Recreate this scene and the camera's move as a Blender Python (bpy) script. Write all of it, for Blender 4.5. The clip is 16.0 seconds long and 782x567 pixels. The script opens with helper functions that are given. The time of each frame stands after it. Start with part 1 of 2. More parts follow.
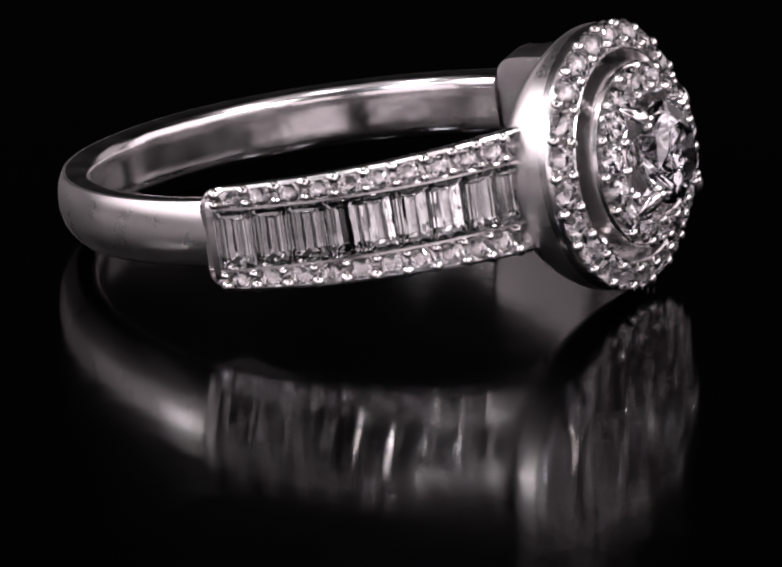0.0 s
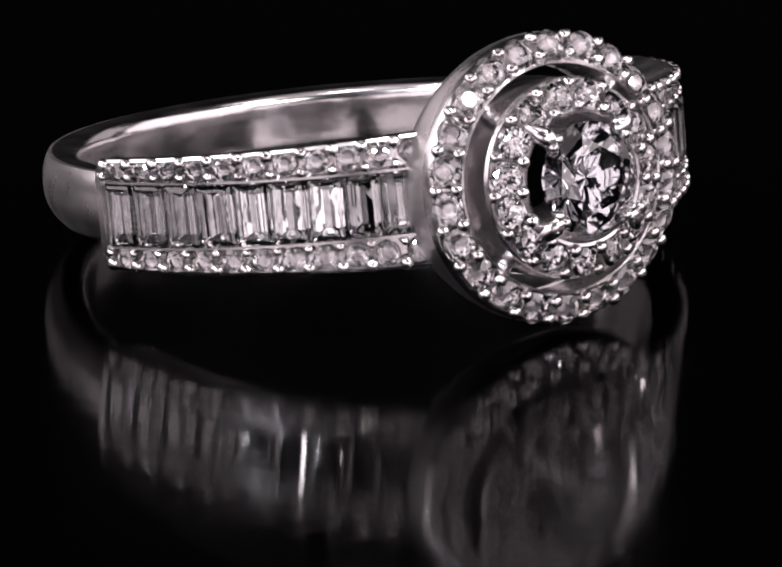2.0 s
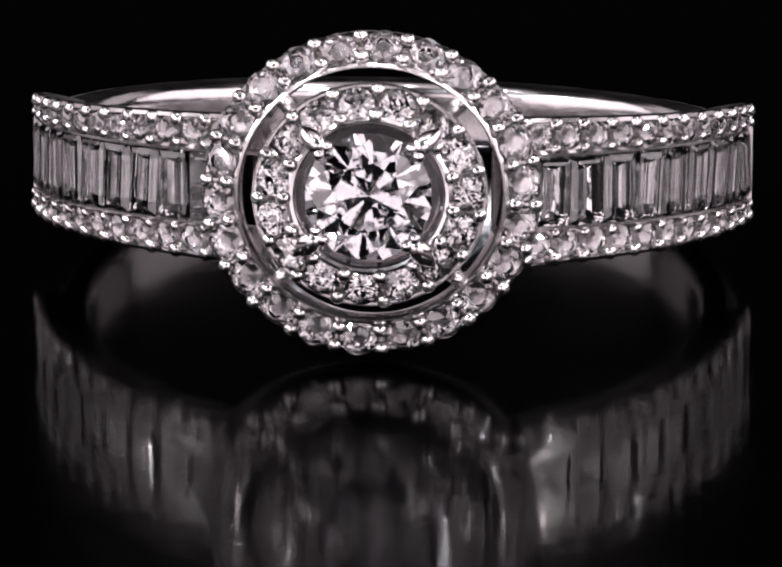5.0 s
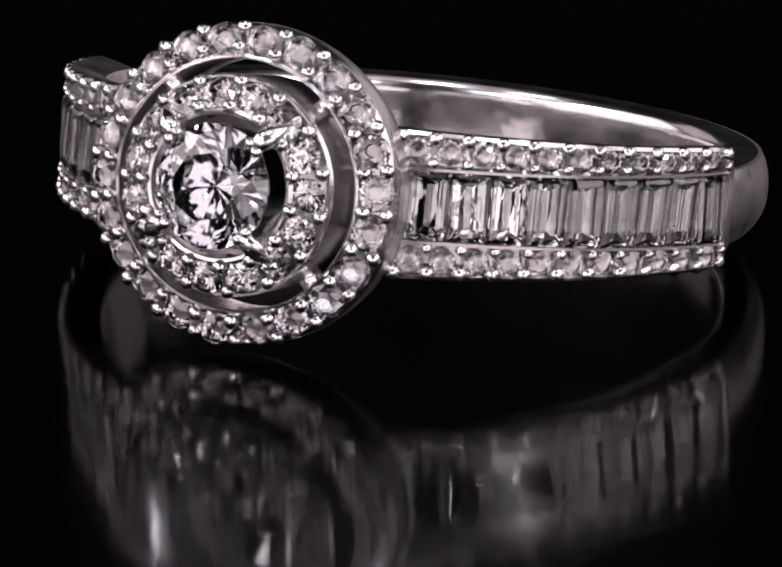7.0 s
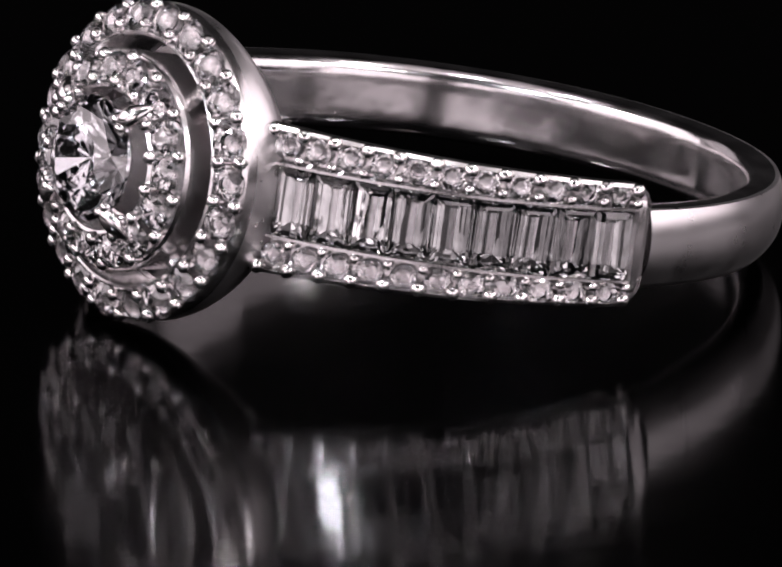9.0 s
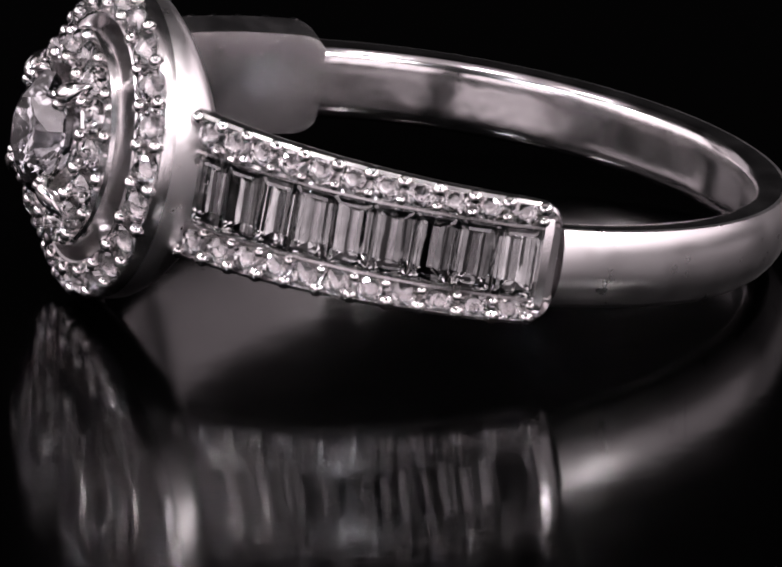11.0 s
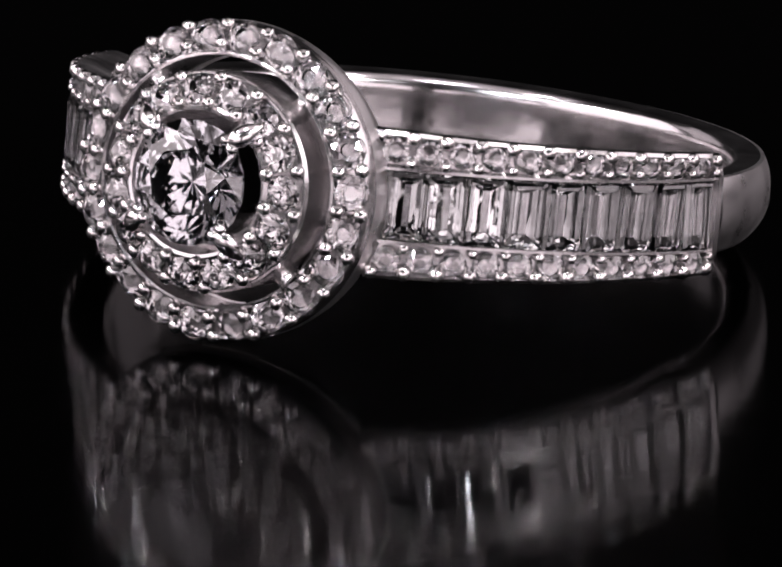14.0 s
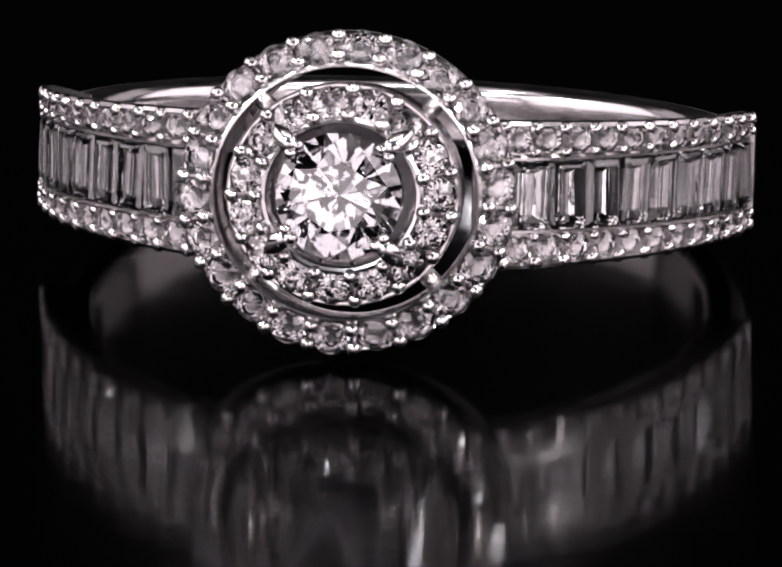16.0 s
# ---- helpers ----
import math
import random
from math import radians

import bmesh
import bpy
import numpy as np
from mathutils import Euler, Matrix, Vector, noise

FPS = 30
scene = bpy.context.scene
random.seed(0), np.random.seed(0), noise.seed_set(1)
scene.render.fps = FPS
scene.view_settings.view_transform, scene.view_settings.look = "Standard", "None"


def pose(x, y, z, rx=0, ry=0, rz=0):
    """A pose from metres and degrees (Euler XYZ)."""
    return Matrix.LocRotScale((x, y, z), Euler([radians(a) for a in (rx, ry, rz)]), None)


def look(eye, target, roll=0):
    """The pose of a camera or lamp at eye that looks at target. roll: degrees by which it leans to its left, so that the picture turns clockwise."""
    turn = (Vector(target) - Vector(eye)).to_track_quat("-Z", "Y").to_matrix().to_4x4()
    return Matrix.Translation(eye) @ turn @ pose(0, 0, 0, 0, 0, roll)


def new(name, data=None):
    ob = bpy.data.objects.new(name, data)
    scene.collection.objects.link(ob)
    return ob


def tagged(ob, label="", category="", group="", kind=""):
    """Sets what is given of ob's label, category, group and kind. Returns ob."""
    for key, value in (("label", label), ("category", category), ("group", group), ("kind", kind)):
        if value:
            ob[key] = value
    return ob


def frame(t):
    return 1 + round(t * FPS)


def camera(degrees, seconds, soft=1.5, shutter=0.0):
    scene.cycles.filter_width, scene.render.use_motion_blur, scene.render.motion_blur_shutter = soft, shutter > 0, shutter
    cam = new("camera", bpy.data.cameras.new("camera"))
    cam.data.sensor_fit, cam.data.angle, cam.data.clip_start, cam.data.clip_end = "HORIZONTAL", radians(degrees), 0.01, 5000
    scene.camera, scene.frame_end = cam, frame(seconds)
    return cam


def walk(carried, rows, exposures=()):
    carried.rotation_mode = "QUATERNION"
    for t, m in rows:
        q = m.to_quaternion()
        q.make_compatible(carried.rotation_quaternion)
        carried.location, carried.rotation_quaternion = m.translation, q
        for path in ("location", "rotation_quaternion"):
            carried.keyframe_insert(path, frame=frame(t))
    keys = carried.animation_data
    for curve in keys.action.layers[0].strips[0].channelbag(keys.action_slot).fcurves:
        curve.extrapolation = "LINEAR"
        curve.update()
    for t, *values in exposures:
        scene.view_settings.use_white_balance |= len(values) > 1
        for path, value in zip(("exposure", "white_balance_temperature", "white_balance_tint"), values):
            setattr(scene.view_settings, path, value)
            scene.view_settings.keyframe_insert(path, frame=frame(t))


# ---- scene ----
MM = 0.001
CLIP = 16.0

# ---------------------------------------------------------------- camera
cam = camera(7.48, CLIP, soft=2.1)
CAM_TURN = pose(0, 0, 0, 90 - 17.574, 0, 0)
CAM_BASE = Vector((1.334, -172.84, 55.974 - 2.03))


def cam_pose(aside, back, down):
    """The camera at its stand, slid back along its view and a little aside, in millimetres."""
    eye = CAM_BASE + CAM_TURN.to_3x3() @ Vector((-aside, -down, back))
    return Matrix.Translation(eye * MM) @ CAM_TURN @ pose(0, 0, 0, 0, 0, 0.11)


walk(cam, [(t, cam_pose(a, b, d)) for t, a, b, d in (
    (0.0, .759, 22.40, -.025), (0.5, .574, 19.20, -.047), (1.0, .397, 16.04, -.071), (1.5, .242, 12.95, -.092),
    (2.0, .106, 9.95, -.104), (2.5, -.013, 7.04, -.106), (3.0, -.145, 4.16, -.111), (3.2, -.194, 3.02, -.110),
    (4.3, -.26, -3.40, -.105), (4.7, -.26, -4.95, -.10), (5.3, -.244, -5.28, -.086), (6.0, -.184, -5.48, -.041),
    (7.0, -.094, -5.70, .03), (8.0, .041, -5.95, .083), (9.0, .275, -6.14, .143), (9.7, .452, -6.23, .164),
    (10.68, .70, -6.30, .19), (11.8, .422, -5.98, .163), (12.5, .234, -5.73, .14), (13.5, .032, -5.44, .094),
    (14.5, -.122, -5.32, .042), (15.5, -.224, -5.29, -.029), (16.0, -.222, -5.29, -.066))])

# ---------------------------------------------------------------- light
world = bpy.data.worlds.new("dark_studio")
scene.world = world
world.use_nodes = True
world.node_tree.nodes["Background"].inputs[0].default_value = (0.0005, 0.0005, 0.0005, 1)
world.node_tree.nodes["Background"].inputs[1].default_value = 1.0


def lamp(name, eye, target, size, watts, colour=(1, 1, 1), shape="DISK", size_y=None):
    data = bpy.data.lights.new(name, "AREA")
    data.shape, data.size, data.energy, data.color = shape, size, watts, colour
    if size_y:
        data.size_y = size_y
    ob = new(name, data)
    ob.matrix_world = look(eye, target)
    return ob


AIM = (0, 0, 0.005)
WARM = (1.0, 0.865, 0.925)
lamp("softbox_overhead", (0.0, -0.06, 0.44), AIM, 0.52, 0.18, WARM, "RECTANGLE", 0.34)
for side in (-1, 1):
    lamp("softbox_camera_side", (side * 0.22, -0.44, 0.102), (0, 0, 0.08), 0.38, 0.365, WARM, "RECTANGLE", 0.19)
    lamp("softbox_side", (side * 0.42, -0.03, 0.20), AIM, 0.60, 0.95, WARM, "RECTANGLE", 0.30)
    lamp("softbox_rear", (side * 0.34, 0.42, 0.16), (0, 0, 0.06), 0.26, 0.10, WARM, "RECTANGLE", 0.24)
lamp("led_strip", (-0.24, -0.33, 0.310), AIM, 0.026, 2.1, (0.92, 0.92, 1.0), "RECTANGLE", 0.06)
lamp("led_strip", (0.32, -0.185, 0.285), AIM, 0.014, 1.5, (1.0, 0.93, 0.95), "RECTANGLE", 0.05)
lamp("led_strip", (-0.38, -0.06, 0.290), AIM, 0.014, 1.5, (1.0, 0.93, 0.95), "RECTANGLE", 0.05)
lamp("led_strip", (0.24, -0.33, 0.310), AIM, 0.018, 1.5, (1.0, 0.94, 0.98), "RECTANGLE", 0.06)
for x in (-0.20, 0.0, 0.20):
    lamp("led_spot", (x, -0.07 - (0.05 if x == 0 else 0), 0.40), AIM, 0.020, 0.45, (1.0, 0.91, 0.94))

# ---------------------------------------------------------------- materials


def material(name):
    m = bpy.data.materials.new(name)
    m.use_nodes = True
    nt = m.node_tree
    return m, nt, nt.nodes["Principled BSDF"]


def noise_node(nt, scale, detail=4.0, rough=0.55, coord="Object", stretch=None):
    tex = nt.nodes.new("ShaderNodeTexNoise")
    tex.inputs["Scale"].default_value, tex.inputs["Detail"].default_value = scale, detail
    tex.inputs["Roughness"].default_value = rough
    co = nt.nodes.new("ShaderNodeTexCoord")
    if stretch:
        mp = nt.nodes.new("ShaderNodeMapping")
        mp.inputs["Scale"].default_value = stretch
        nt.links.new(co.outputs[coord], mp.inputs["Vector"])
        nt.links.new(mp.outputs["Vector"], tex.inputs["Vector"])
    else:
        nt.links.new(co.outputs[coord], tex.inputs["Vector"])
    return tex


def spread(nt, tex, low, high, out="Fac"):
    mr = nt.nodes.new("ShaderNodeMapRange")
    mr.inputs["From Min"].default_value, mr.inputs["From Max"].default_value = 0.3, 0.7
    mr.inputs["To Min"].default_value, mr.inputs["To Max"].default_value = low, high
    nt.links.new(tex.outputs[out], mr.inputs["Value"])
    return mr.outputs["Result"]


def bump(nt, bsdf, tex, strength, dist):
    b = nt.nodes.new("ShaderNodeBump")
    b.inputs["Strength"].default_value, b.inputs["Distance"].default_value = strength, dist
    nt.links.new(tex.outputs["Fac"], b.inputs["Height"])
    nt.links.new(b.outputs["Normal"], bsdf.inputs["Normal"])


def metal(name, colour, low, high, wave):
    m, nt, b = material(name)
    b.inputs["Base Color"].default_value, b.inputs["Metallic"].default_value = (*colour, 1), 1.0
    nt.links.new(spread(nt, noise_node(nt, 900, 5), low, high), b.inputs["Roughness"])
    bump(nt, b, noise_node(nt, 420, 3), wave, 0.00008)
    return m


SHANK = metal("satin_polished_white_gold", (0.72, 0.695, 0.70), 0.26, 0.34, 0.12)
SHANK_INNER = metal("bright_inner_white_gold", (0.70, 0.675, 0.68), 0.13, 0.20, 0.5)
POLISHED = metal("polished_white_gold", (0.72, 0.695, 0.70), 0.17, 0.27, 0.15)
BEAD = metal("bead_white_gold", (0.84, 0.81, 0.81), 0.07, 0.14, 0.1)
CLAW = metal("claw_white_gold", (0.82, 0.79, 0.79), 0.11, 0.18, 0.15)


def gem(name, tint, ior, low=0.0, high=0.04):
    """A clear cut stone with faint polishing marks."""
    m, nt, b = material(name)
    b.inputs["Base Color"].default_value = (*tint, 1)
    b.inputs["Transmission Weight"].default_value, b.inputs["IOR"].default_value = 1.0, ior
    nt.links.new(spread(nt, noise_node(nt, 1500, 3), low, high), b.inputs["Roughness"])
    bump(nt, b, noise_node(nt, 1100, 2), .12, .00006)
    return m


GEM_CENTRE = gem("centre_brilliant", (0.90, 0.90, 0.94), 2.4, .01, .05)
GEM_ROUND = gem("round_brilliant", (0.98, 0.97, 0.98), 2.35, .0, .03)
GEM_STEP = gem("step_cut", (0.95, 0.955, 0.96), 2.15)

m, nt, b = material("black_acrylic")
b.inputs["Base Color"].default_value = (0.0001, 0.0001, 0.0001, 1)
b.inputs["IOR"].default_value = 1.36
b.inputs["Specular IOR Level"].default_value = 0.088
nt.links.new(spread(nt, noise_node(nt, 700, 4), 0.075, 0.105), b.inputs["Roughness"])
b.inputs["Anisotropic"].default_value = 0.75          # rubbed to and fro in one direction
grain = nt.nodes.new("ShaderNodeCombineXYZ")
grain.inputs["Y"].default_value = 1.0
nt.links.new(grain.outputs["Vector"], b.inputs["Tangent"])
bump(nt, b, noise_node(nt, 260, 3), 0.06, 0.0002)
ACRYLIC = m

m, nt, b = material("black_cloth")
b.inputs["Base Color"].default_value, b.inputs["Roughness"].default_value = (0.0008, 0.0008, 0.0008, 1), 0.95
bump(nt, b, noise_node(nt, 300, 4), 0.3, 0.002)
CLOTH = m

# ---------------------------------------------------------------- mesh helpers


def finish(name, bm, mat, smooth=True, unit=MM):
    """A mesh in metres out of a bmesh in millimetres."""
    bmesh.ops.recalc_face_normals(bm, faces=bm.faces)
    if unit != 1:
        bmesh.ops.scale(bm, vec=(unit,) * 3, verts=bm.verts)
    for f in bm.faces:
        f.smooth = smooth
    me = bpy.data.meshes.new(name)
    bm.to_mesh(me)
    bm.free()
    me.materials.append(mat)
    return me


def piece(name, me, parent, m=None, label=""):
    ob = new(name, me)
    ob.parent = parent
    if m is not None:
        ob.matrix_basis = m
    return tagged(ob, label)


def part(name, bm, mat, parent, label="", smooth=True, sharp=40):
    me = finish(name, bm, mat, smooth)
    if smooth:
        me.set_sharp_from_angle(angle=radians(sharp))
    return piece(name, me, parent, None, label)


def lathe(profile, segs=96, closed=True):
    """A solid of rings round the y axis: profile of (radius, y)."""
    bm = bmesh.new()
    rings = [[bm.verts.new((r * math.cos(a), y, r * math.sin(a))) for a in
              (2 * math.pi * k / segs for k in range(segs))] for r, y in profile]
    n = len(rings)
    for i in range(n if closed else n - 1):
        p, q = rings[i], rings[(i + 1) % n]
        for k in range(segs):
            bm.faces.new((p[k], p[(k + 1) % segs], q[(k + 1) % segs], q[k]))
    return bm


def sweep(section, angles, x0, yc, drop=0.0, later=None):
    """A bar bent round the ring's axis: section(angle) gives a loop of (radius, z)."""
    bm = bmesh.new()
    loops = []
    for a in angles:
        b = a if later is None else math.copysign(radians(later(math.degrees(abs(a)))), a)
        loops.append([bm.verts.new((x0 + r * math.sin(b), yc - r * math.cos(b), z + drop)) for r, z in section(a)])
    n = len(loops[0])
    for p, q in zip(loops, loops[1:]):
        for k in range(n):
            bm.faces.new((p[k], p[(k + 1) % n], q[(k + 1) % n], q[k]))
    bm.faces.new(loops[0])
    bm.faces.new(loops[-1])
    return bm


def tube(points, radii, segs=12, flat=1.0):
    """A tapered tube with a domed end, along points in one plane."""
    bm = bmesh.new()
    pts = [Vector(p) for p in points]
    loops = []
    for i, p in enumerate(pts):
        d = (pts[min(i + 1, len(pts) - 1)] - pts[max(i - 1, 0)]).normalized()
        side = d.orthogonal().normalized() if abs(d.z) > 0.95 else d.cross(Vector((0, 0, 1))).normalized()
        up = side.cross(d).normalized()
        loops.append([bm.verts.new(p + radii[i] * (math.cos(a) * side + flat * math.sin(a) * up)) for a in
                      (2 * math.pi * k / segs for k in range(segs))])
    for p, q in zip(loops, loops[1:]):
        for k in range(segs):
            bm.faces.new((p[k], p[(k + 1) % segs], q[(k + 1) % segs], q[k]))
    bm.faces.new(loops[0])
    bm.faces.new(loops[-1])
    return bm


def hull(points):
    bm = bmesh.new()
    for p in points:
        bm.verts.new(p)
    bmesh.ops.convex_hull(bm, input=bm.verts)
    bmesh.ops.dissolve_limit(bm, angle_limit=radians(0.5), verts=bm.verts, edges=bm.edges)
    return bm


def circle(n, r, y, turn=0.0):
    return [(r * math.cos(2 * math.pi * (k + turn) / n), y, r * math.sin(2 * math.pi * (k + turn) / n)) for k in range(n)]


def brilliant(r, table=.52, crown=.25):
    """A round brilliant of girdle radius r, its table facing -y."""
    return hull(circle(8, table * r, -crown * r) + circle(8, (table + 1) * .515 * r, -(.62 * crown + .01) * r, .5)
                + circle(16, r, -.03 * r) + circle(16, r, .03 * r) + circle(8, .45 * r, .51 * r, .5) + [(0, .89 * r, 0)])


def step_cut(w, h, d):
    """A baguette of width w and height h, stepped on all sides, its table facing -y."""
    pts = []
    for k, y in ((.50, -.50), (.68, -.44), (.85, -.29), (1.0, -.05), (1.0, .08), (.78, .62), (.50, 1.2), (.16, 1.75)):
        a, b_ = w / 2 * k, h / 2 - w / 2 * (1 - k) * .8
        c = min(a, b_) * .12
        pts += [(sx * (a - cx), y * d, sz * (b_ - cz)) for sx in (-1, 1) for sz in (-1, 1) for cx, cz in ((c, 0), (0, c))]
    return hull(pts)


def bead(r, length):
    """A prong: a short post with a domed head towards -y."""
    bm = lathe([(r * .86, length), (r * .9, 0.0), (r, -.25 * r), (r * .9, -.62 * r), (r * .58, -.92 * r), (r * .02, -1.02 * r)], 10, False)
    return bm


def facing(x, y, z, out, roll=0.0):
    """A pose in millimetres whose -y axis looks along out."""
    back = -Vector(out).normalized()
    side = back.cross(Vector((0, 0, 1))).normalized()
    m = Matrix((side, back, side.cross(back))).transposed().to_4x4()
    return Matrix.Translation(Vector((x, y, z)) * MM) @ m @ pose(0, 0, 0, 0, roll, 0)


# ---------------------------------------------------------------- the studio


def box(x0, y0, z0, x1, y1, z1):
    bm = bmesh.new()
    bmesh.ops.create_cube(bm, size=1)
    bmesh.ops.scale(bm, vec=(x1 - x0, y1 - y0, z1 - z0), verts=bm.verts)
    bmesh.ops.translate(bm, vec=((x0 + x1) / 2, (y0 + y1) / 2, (z0 + z1) / 2), verts=bm.verts)
    return bm


def structure(name, bm, mat, label):
    return tagged(new(name, finish(name, bm, mat, False, 1)), label, name.split("_")[0], "", "structure")


bm = box(-0.5, -0.5, -0.008, 0.5, 0.7, 0.0)
bmesh.ops.bevel(bm, geom=bm.edges[:], offset=0.002, segments=2, affect="EDGES")
structure("floor", bm, ACRYLIC, "glossy black acrylic tabletop that mirrors the ring")
structure("wall_back", box(-0.9, 0.9, -0.5, 0.9, 0.92, 1.0), CLOTH, "plain black cloth backdrop in the dark")
structure("wall_front", box(-0.9, -0.92, -0.5, 0.9, -0.9, 1.0), CLOTH, "plain black studio wall")
structure("wall_side_1", box(-0.92, -0.9, -0.5, -0.9, 0.9, 1.0), CLOTH, "plain black studio wall")
structure("wall_side_2", box(0.9, -0.9, -0.5, 0.92, 0.9, 1.0), CLOTH, "plain black studio wall")
structure("ceiling", box(-0.92, -0.92, 1.0, 0.92, 0.92, 1.02), CLOTH, "plain black studio ceiling")

# ---------------------------------------------------------------- the ring
X0, YC = 0.2, 10.2            # the finger hole's axis, in the ring's millimetres
R_IN = 9.05
ring = new("ring")
ring.empty_display_size = 0.01
tagged(ring, "white gold double-halo diamond ring lying on glossy black acrylic", "ring")

HEAD_TILT = pose(0, 0, 0, -2.7, 0, 0)


SQUASH = Matrix.Translation((0, 0, -.06)) @ Matrix.Diagonal((1.015, 1, .965, 1))   # the halos are a little wider than high


def at_head(m):
    return HEAD_TILT @ m


def head_part(name, bm, mat, label="", sharp=40):
    bmesh.ops.transform(bm, matrix=HEAD_TILT @ SQUASH, verts=bm.verts)
    return part(name, bm, mat, ring, label, True, sharp)


def build_shank():
    end = radians(87.2)

    def section(a):
        k = abs(a - math.pi) / (math.pi - end)
        w = 1.10 + .03 * k
        r = 10.22 + .16 * k
        out = [(r - (.26 * s ** 2.6 if s > 0 else .52 * abs(s) ** 2.2), s * w) for s in [i / 8 for i in range(-8, 9)]]
        dome = [(R_IN + .30 * z ** 7, z * w) for z in (.985, .96, .93, .89, .84, .78, .70, .55, .3)]       # rounded inside
        side = [(r - .38, w * 1.02), (R_IN + .50, w)] + dome
        under = [(q, -z) for q, z in reversed(dome)] + [(r - .74, -w)]
        return out + side + under
    angles = [end + (2 * math.pi - 2 * end) * k / 96 for k in range(97)]
    bm = sweep(section, angles, X0, YC + .15)
    for v in bm.verts:                     # it sits a little askew to the shoulders
        v.co.z += -.20 - .015 * v.co.x + .015 * (v.co.y - YC)
    shank = part("shank", bm, SHANK, ring, "plain polished tapering shank", True, 50)
    shank.data.materials.append(SHANK_INNER)
    for p in shank.data.polygons:
        if math.hypot(p.center.x / MM - X0, p.center.y / MM - YC - .15) < R_IN + .80:
            p.material_index = 1


A0, A1 = 20.0, 85.0           # where a shoulder's stones begin and end, degrees from the head
LONGER = {-1: -.1, 1: -2.4}    # one shoulder reaches a little further back
CAP = 4.6                     # plain metal past the stones
STONES, STEPS = 11, 9


def half_width(deg):
    k = (deg - A0) / (A1 - A0)
    nip = max(0.0, (deg - A1 + .5) / (CAP + .5))
    return 2.15 - .37 * k - .55 * (1 - math.sqrt(max(0.0, 1 - min(nip, 1.0) ** 2)))


DROP = -.15                   # the shoulders sit this much below the shank's middle


def flare(deg):
    """How far the shoulders stand out from a true circle, towards their ends."""
    return .50 * max(0.0, (deg - 30) / 56) ** 1.6


def on_band(side, deg, r, z):
    r += flare(deg)
    a = radians(deg + LONGER[side] * (deg - A0) / (A1 - A0))
    return (X0 + side * r * math.sin(a), YC - r * math.cos(a), z + DROP), (side * math.sin(a), -math.cos(a), 0)


ROW_STONE = finish("pave_stone", brilliant(.38, .42, .36), GEM_ROUND, False)
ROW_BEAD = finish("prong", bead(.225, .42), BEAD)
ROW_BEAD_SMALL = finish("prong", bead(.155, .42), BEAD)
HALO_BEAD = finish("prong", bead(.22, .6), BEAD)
HALO_STONE = finish("halo_stone", brilliant(.52, .42, .36), GEM_ROUND, False)
INNER_STONE = finish("halo_stone", brilliant(.50, .42, .36), GEM_ROUND, False)


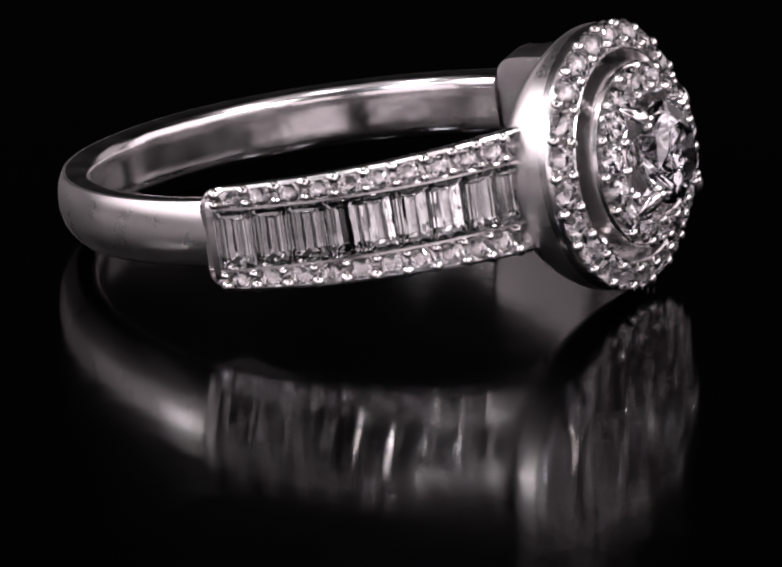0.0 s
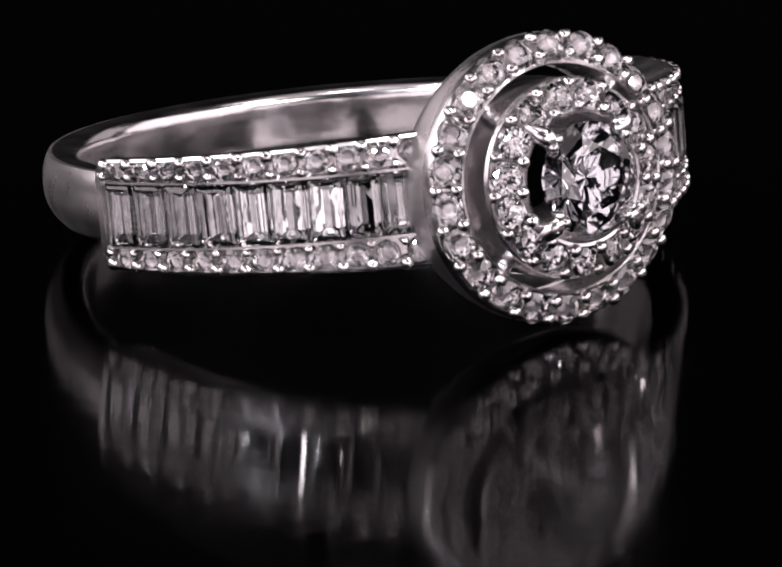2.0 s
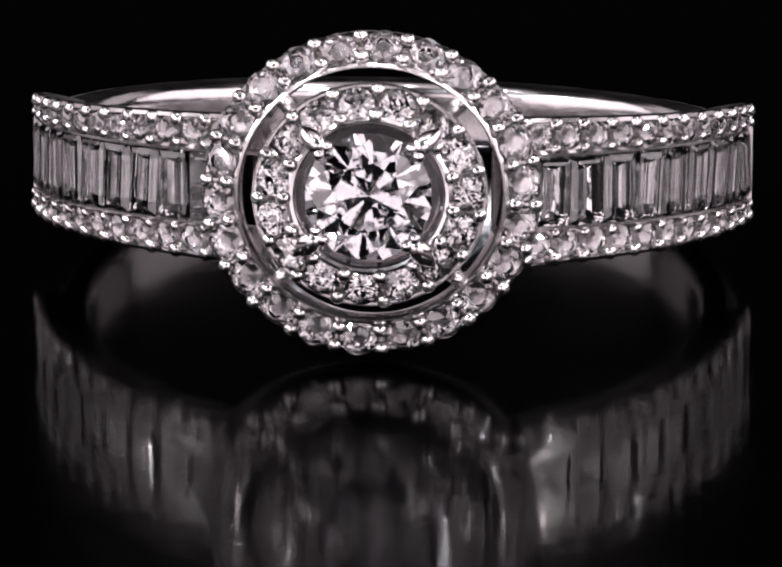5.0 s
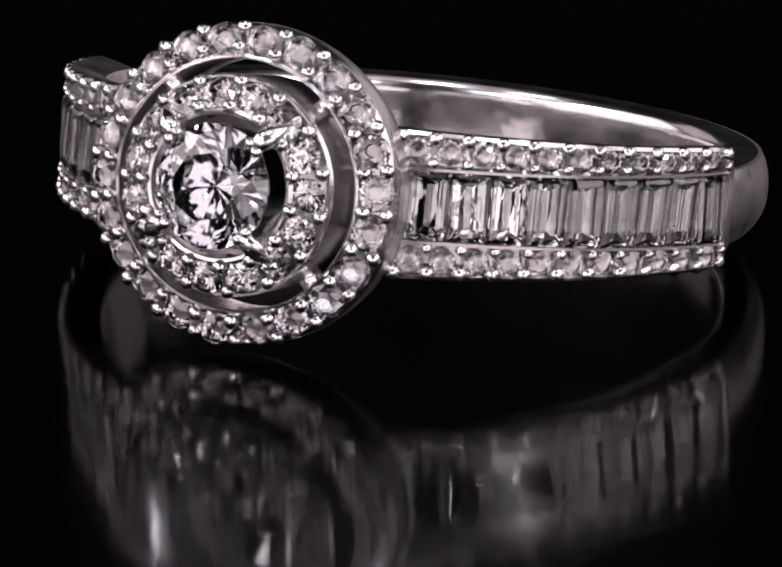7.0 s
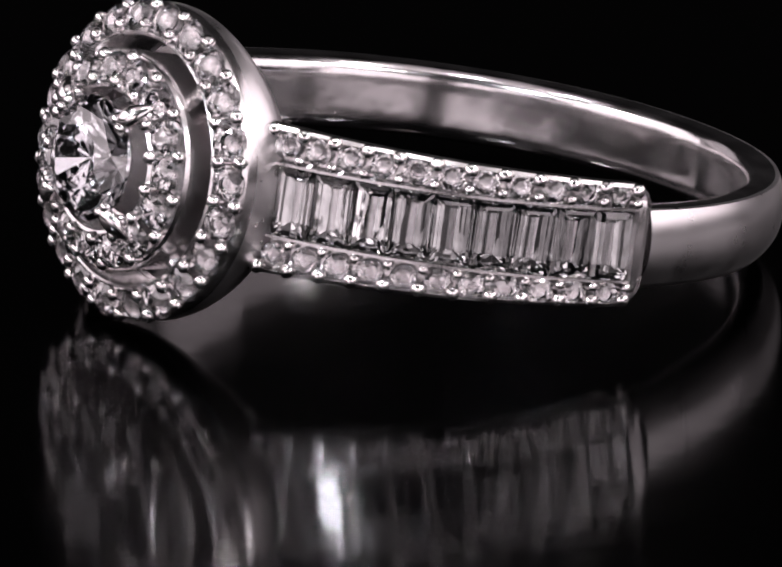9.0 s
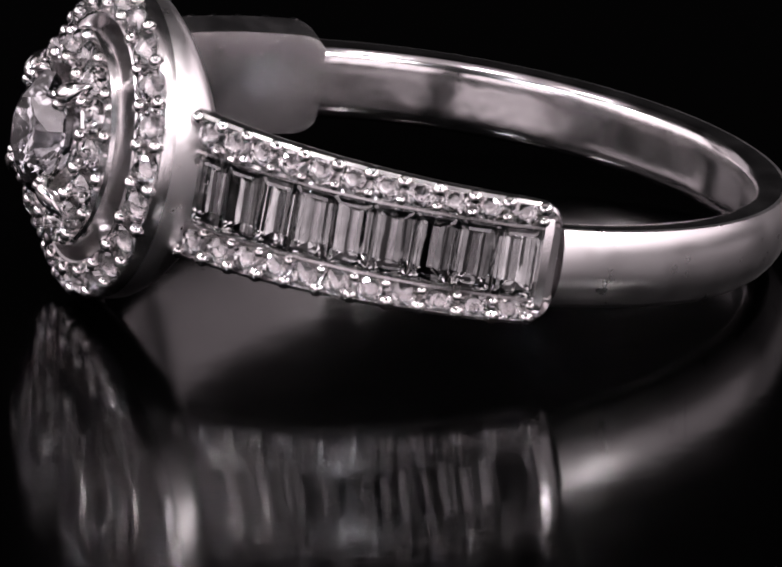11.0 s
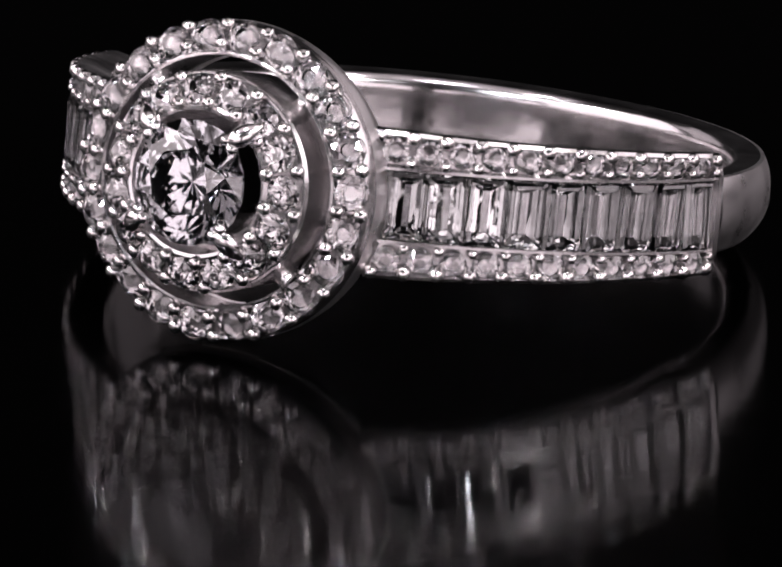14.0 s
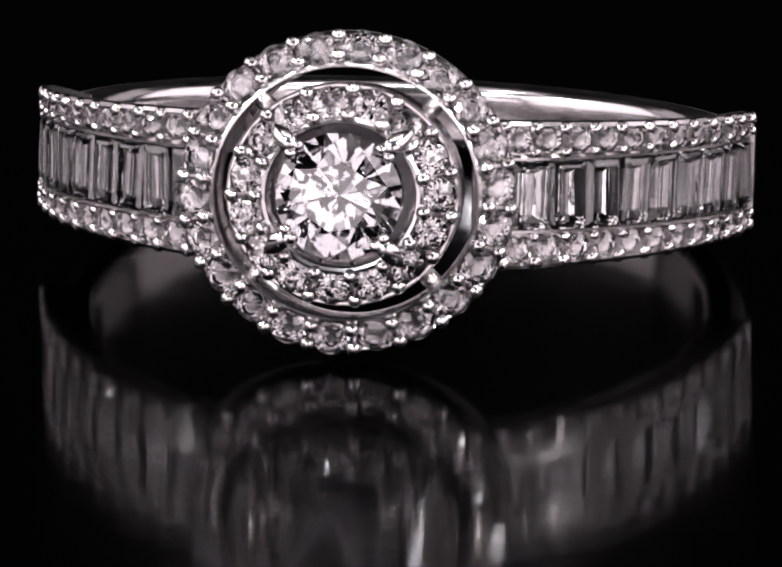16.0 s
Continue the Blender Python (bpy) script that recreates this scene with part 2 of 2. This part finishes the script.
def build_shoulder(side):
    more = LONGER[side]

    def section(a):
        deg = math.degrees(abs(a))
        w = half_width(deg)
        cap = max(0.0, (deg - A1) / CAP)
        out = flare(min(deg, A1)) - .12 * cap ** 2
        edge = min(1.0, w - .3)
        top = [(R_IN, w * .5), (R_IN + .05, w - .25), (R_IN + .3, w - .08), (9.75, w), (9.93, w - .04), (10.0, w - .14),
               (9.70, w - .2), (9.70, edge + .12), (10.02, edge + .06), (10.02, edge - .015), (9.22 if deg < A1 + 1.5 else 9.98, edge - .035)]
        top = [(r + (out if r > R_IN + .1 else 0), z) for r, z in top]
        return top + [(r, -z) for r, z in reversed(top)]

    def later(deg):
        return deg + more * (deg - A0) / (A1 - A0)
    angles = [side * radians(d) for d in [A0 + (A1 - A0) * k / 44 for k in range(45)] + [A1 + CAP * d for d in (.2, .4, .6, .75, .87, .95, 1)]]
    sh = part("shoulder", sweep(section, angles, X0, YC, DROP, later), POLISHED, ring, "channel-set shoulder with beaded edges", True, 35)

    # the bar that closes the channel
    def bar(a):
        return [(r + .53, z) for r, z in ((9.3, -1.3), (9.98, -1.3), (10.06, -1.1), (10.07, 0), (10.06, 1.1), (9.98, 1.3), (9.3, 1.3))]
    me = finish("end_bar", sweep(bar, [side * radians(A1 + d) for d in (1.4, 1.7, 2.5, 2.8)], X0, YC, DROP, later), POLISHED)
    me.set_sharp_from_angle(angle=radians(50))
    piece("end_bar", me, sh)

    # baguettes in the channel
    first, last = 26.0, A1 + 1.3
    step = (last - first) / STEPS
    stone = finish("baguette_stone", step_cut(10.0 * radians(step) * 1.02, 1.98, .36), GEM_STEP, False)
    for k in range(STEPS):
        p, n = on_band(side, first + (k + .5) * step, 9.93, 0)
        piece("baguette_stone", stone, sh, facing(*p, n, random.uniform(-1.5, 1.5)) @ pose(0, 0, 0, random.uniform(-3, 3), 0, random.uniform(-4, 4)))

    # pave rows with their prongs
    first, last = 24.0, A1 + .9
    step = (last - first) / STONES
    for s in (-1, 1):
        for k in range(STONES + 1):
            deg = first + k * step
            w = half_width(deg)
            zi, zo = 1.19, w - .22
            for z, r, me in ((zi, 9.99, ROW_BEAD_SMALL), (zo, 9.93, ROW_BEAD)):
                p, n = on_band(side, deg + random.uniform(-.3, .3), r, s * z)
                piece("prong", me, sh, facing(*p, (n[0], n[1], s * .25)))
            if k < STONES:
                p, n = on_band(side, deg + step / 2, 9.92, s * (zi + zo) / 2)
                piece("pave_stone", ROW_STONE, sh, facing(*p, (n[0], n[1], s * .15), random.uniform(0, 45)))


def ring_of(parent, mesh, name, count, r, y, lean, phase, spin=False):
    for k in range(count):
        a = 2 * math.pi * k / count + radians(phase)
        c, s = math.cos(a), math.sin(a)
        p = SQUASH @ Vector((r * c, y, r * s))
        tip = random.uniform(-.26, .26) if spin else 0
        m = at_head(facing(*p, (lean * c + tip, -1, lean * s + tip), random.uniform(0, 45) if spin else 0))
        piece(name, mesh, parent, m)


def build_head():
    outer = head_part("outer_halo", lathe([
        (3.62, 1.5), (3.60, -.32), (3.64, -.46), (3.70, -.50), (3.76, -.46), (3.80, -.10), (4.44, .16), (4.49, -.08), (4.56, -.10), (4.62, 0.0), (4.64, .12),
        (4.63, .38), (4.40, .52), (3.9, .9)], 128), POLISHED, "flared outer halo set with small round diamonds", 30)
    ring_of(outer, HALO_BEAD, "prong", 22, 4.50, -.13, .45, -4)
    ring_of(outer, HALO_BEAD, "prong", 22, 3.94, -.44, .35, -4)
    ring_of(outer, HALO_STONE, "halo_stone", 22, 4.21, -.26, .45, 4.18, True)

    # the wall that carries the halo down to the shoulders
    bm, loops, segs = bmesh.new(), [], 96
    for inset, steps in ((0.0, range(9)), (.3, range(8, -1, -1))):
        for j in steps:
            u = radians(90 * j / 8)
            loop = []
            for k in range(segs):
                a = 2 * math.pi * k / segs
                x = (3.75 + .85 * math.cos(u) - inset) * math.cos(a)
                low = YC - math.sqrt(R_IN ** 2 - (x - X0) ** 2) + .03
                loop.append(bm.verts.new((x, .34 + (low - .34) * math.sin(u), (3.9 + .70 * math.cos(u) + .12 * math.sin(2 * u) - inset) * math.sin(a))))
            loops.append(loop)
    for p, q in zip(loops, loops[1:] + loops[:1]):
        for k in range(segs):
            bm.faces.new((p[k], p[(k + 1) % segs], q[(k + 1) % segs], q[k]))
    head_part("gallery", bm, SHANK, "smooth polished wall under the halo", 50)

    inner = head_part("inner_halo", lathe([
        (3.08, 1.6), (3.20, -.55), (3.22, -.86), (3.16, -.98), (3.10, -.98), (3.06, -.62), (2.32, -1.06), (2.27, -1.44), (2.17, -1.51), (2.08, -1.49), (2.03, -1.32),
        (1.98, .2), (2.05, 1.6)], 128), POLISHED, "raised inner halo set with small round diamonds", 30)
    ring_of(inner, HALO_BEAD, "prong", 15, 3.02, -1.08, .40, 14)
    ring_of(inner, HALO_BEAD, "prong", 15, 2.31, -1.52, .30, 14)
    ring_of(inner, INNER_STONE, "halo_stone", 15, 2.66, -1.30, .42, 26, True)
    for k in range(4):
        a = radians(45 + 90 * k)
        c, s = math.cos(a), math.sin(a)
        m = at_head(facing(3.42 * c, -.15, 3.42 * s, (0, -1, 0.001)) @ pose(0, 0, 0, 0, -math.degrees(a), 0))
        bm = box(-.36, -.25, -.22, .36, .6, .22)
        bmesh.ops.bevel(bm, geom=bm.edges[:], offset=.08, segments=2, affect="EDGES")
        piece("bridge", finish("bridge", bm, POLISHED), outer, m)

    centre = head_part("setting", lathe([(2.06, 1.2), (2.02, -.35), (1.86, -.5), (1.62, -.4), (1.0, 1.2)], 64), POLISHED,
                       "polished basket under the centre stone", 30)
    # each claw is a short pointed leaf on a post, with two small beads on the stone's edge
    bm = tube([(2.72, -1.46, 0), (2.58, -1.58, 0), (2.42, -1.71, 0), (2.24, -1.83, 0), (2.06, -1.94, 0), (1.92, -2.0, 0), (1.80, -2.03, 0), (1.74, -2.03, 0)],
              [.03, .10, .17, .22, .22, .19, .13, .05], 14, 1.35)
    post = bmesh.ops.create_cone(bm, cap_ends=True, segments=12, radius1=.17, radius2=.17, depth=1.7)
    bmesh.ops.rotate(bm, matrix=Matrix.Rotation(radians(90), 3, "X"), verts=post["verts"])
    bmesh.ops.translate(bm, vec=(2.08, -1.0, 0), verts=post["verts"])
    for z in (-.15, .15):
        made = bmesh.ops.create_uvsphere(bm, u_segments=12, v_segments=8, radius=.175)
        bmesh.ops.translate(bm, vec=(1.74, -2.04, z), verts=made["verts"])
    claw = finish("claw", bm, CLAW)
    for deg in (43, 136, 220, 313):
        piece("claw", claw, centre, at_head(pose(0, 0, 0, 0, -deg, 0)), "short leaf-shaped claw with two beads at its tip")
    gem_mesh = finish("centre_stone", brilliant(1.77, .55, .33), GEM_CENTRE, False)
    piece("centre_stone", gem_mesh, ring, at_head(pose(0, -1.82 * MM, -.05 * MM, 0, 9, 0)), "round brilliant-cut centre diamond")


build_shank()
build_shoulder(1)
build_shoulder(-1)
build_head()


# ---------------------------------------------------------------- motion
def ring_pose(turn):
    return pose(0, 0, 0, 0, 0, turn) @ pose(.0018 * MM, -8.697 * MM, (6.780 - 2.03) * MM) @ pose(0, 0, 0, 0, 0, -9.22) @ pose(0, 0, 0, -9.7, 0, 0)


def motions():
    walk(ring, [(t, ring_pose(a)) for t, a in (
        (0.0, 69.44), (0.5, 63.6), (1.0, 57.76), (1.5, 51.68), (2.0, 45.44), (2.5, 39.2), (3.0, 33.01), (3.2, 30.53),
        (4.2, 17.4), (5.3, 2.98), (5.5, .43), (6.0, -5.83), (6.5, -11.86), (7.0, -17.91), (7.5, -24.0), (8.0, -30.1),
        (8.5, -36.25), (9.0, -42.54), (9.5, -48.77), (9.7, -51.25), (10.3, -58.7), (10.55, -61.7), (10.68, -62.7), (10.82, -61.7), (11.0, -59.5),
        (11.35, -55.0), (11.8, -49.39), (12.0, -46.83), (12.5, -40.48), (13.0, -34.31), (13.5, -28.18), (14.0, -22.0),
        (14.5, -15.84), (15.0, -9.74), (15.5, -3.77), (16.0, 2.21))])


motions()
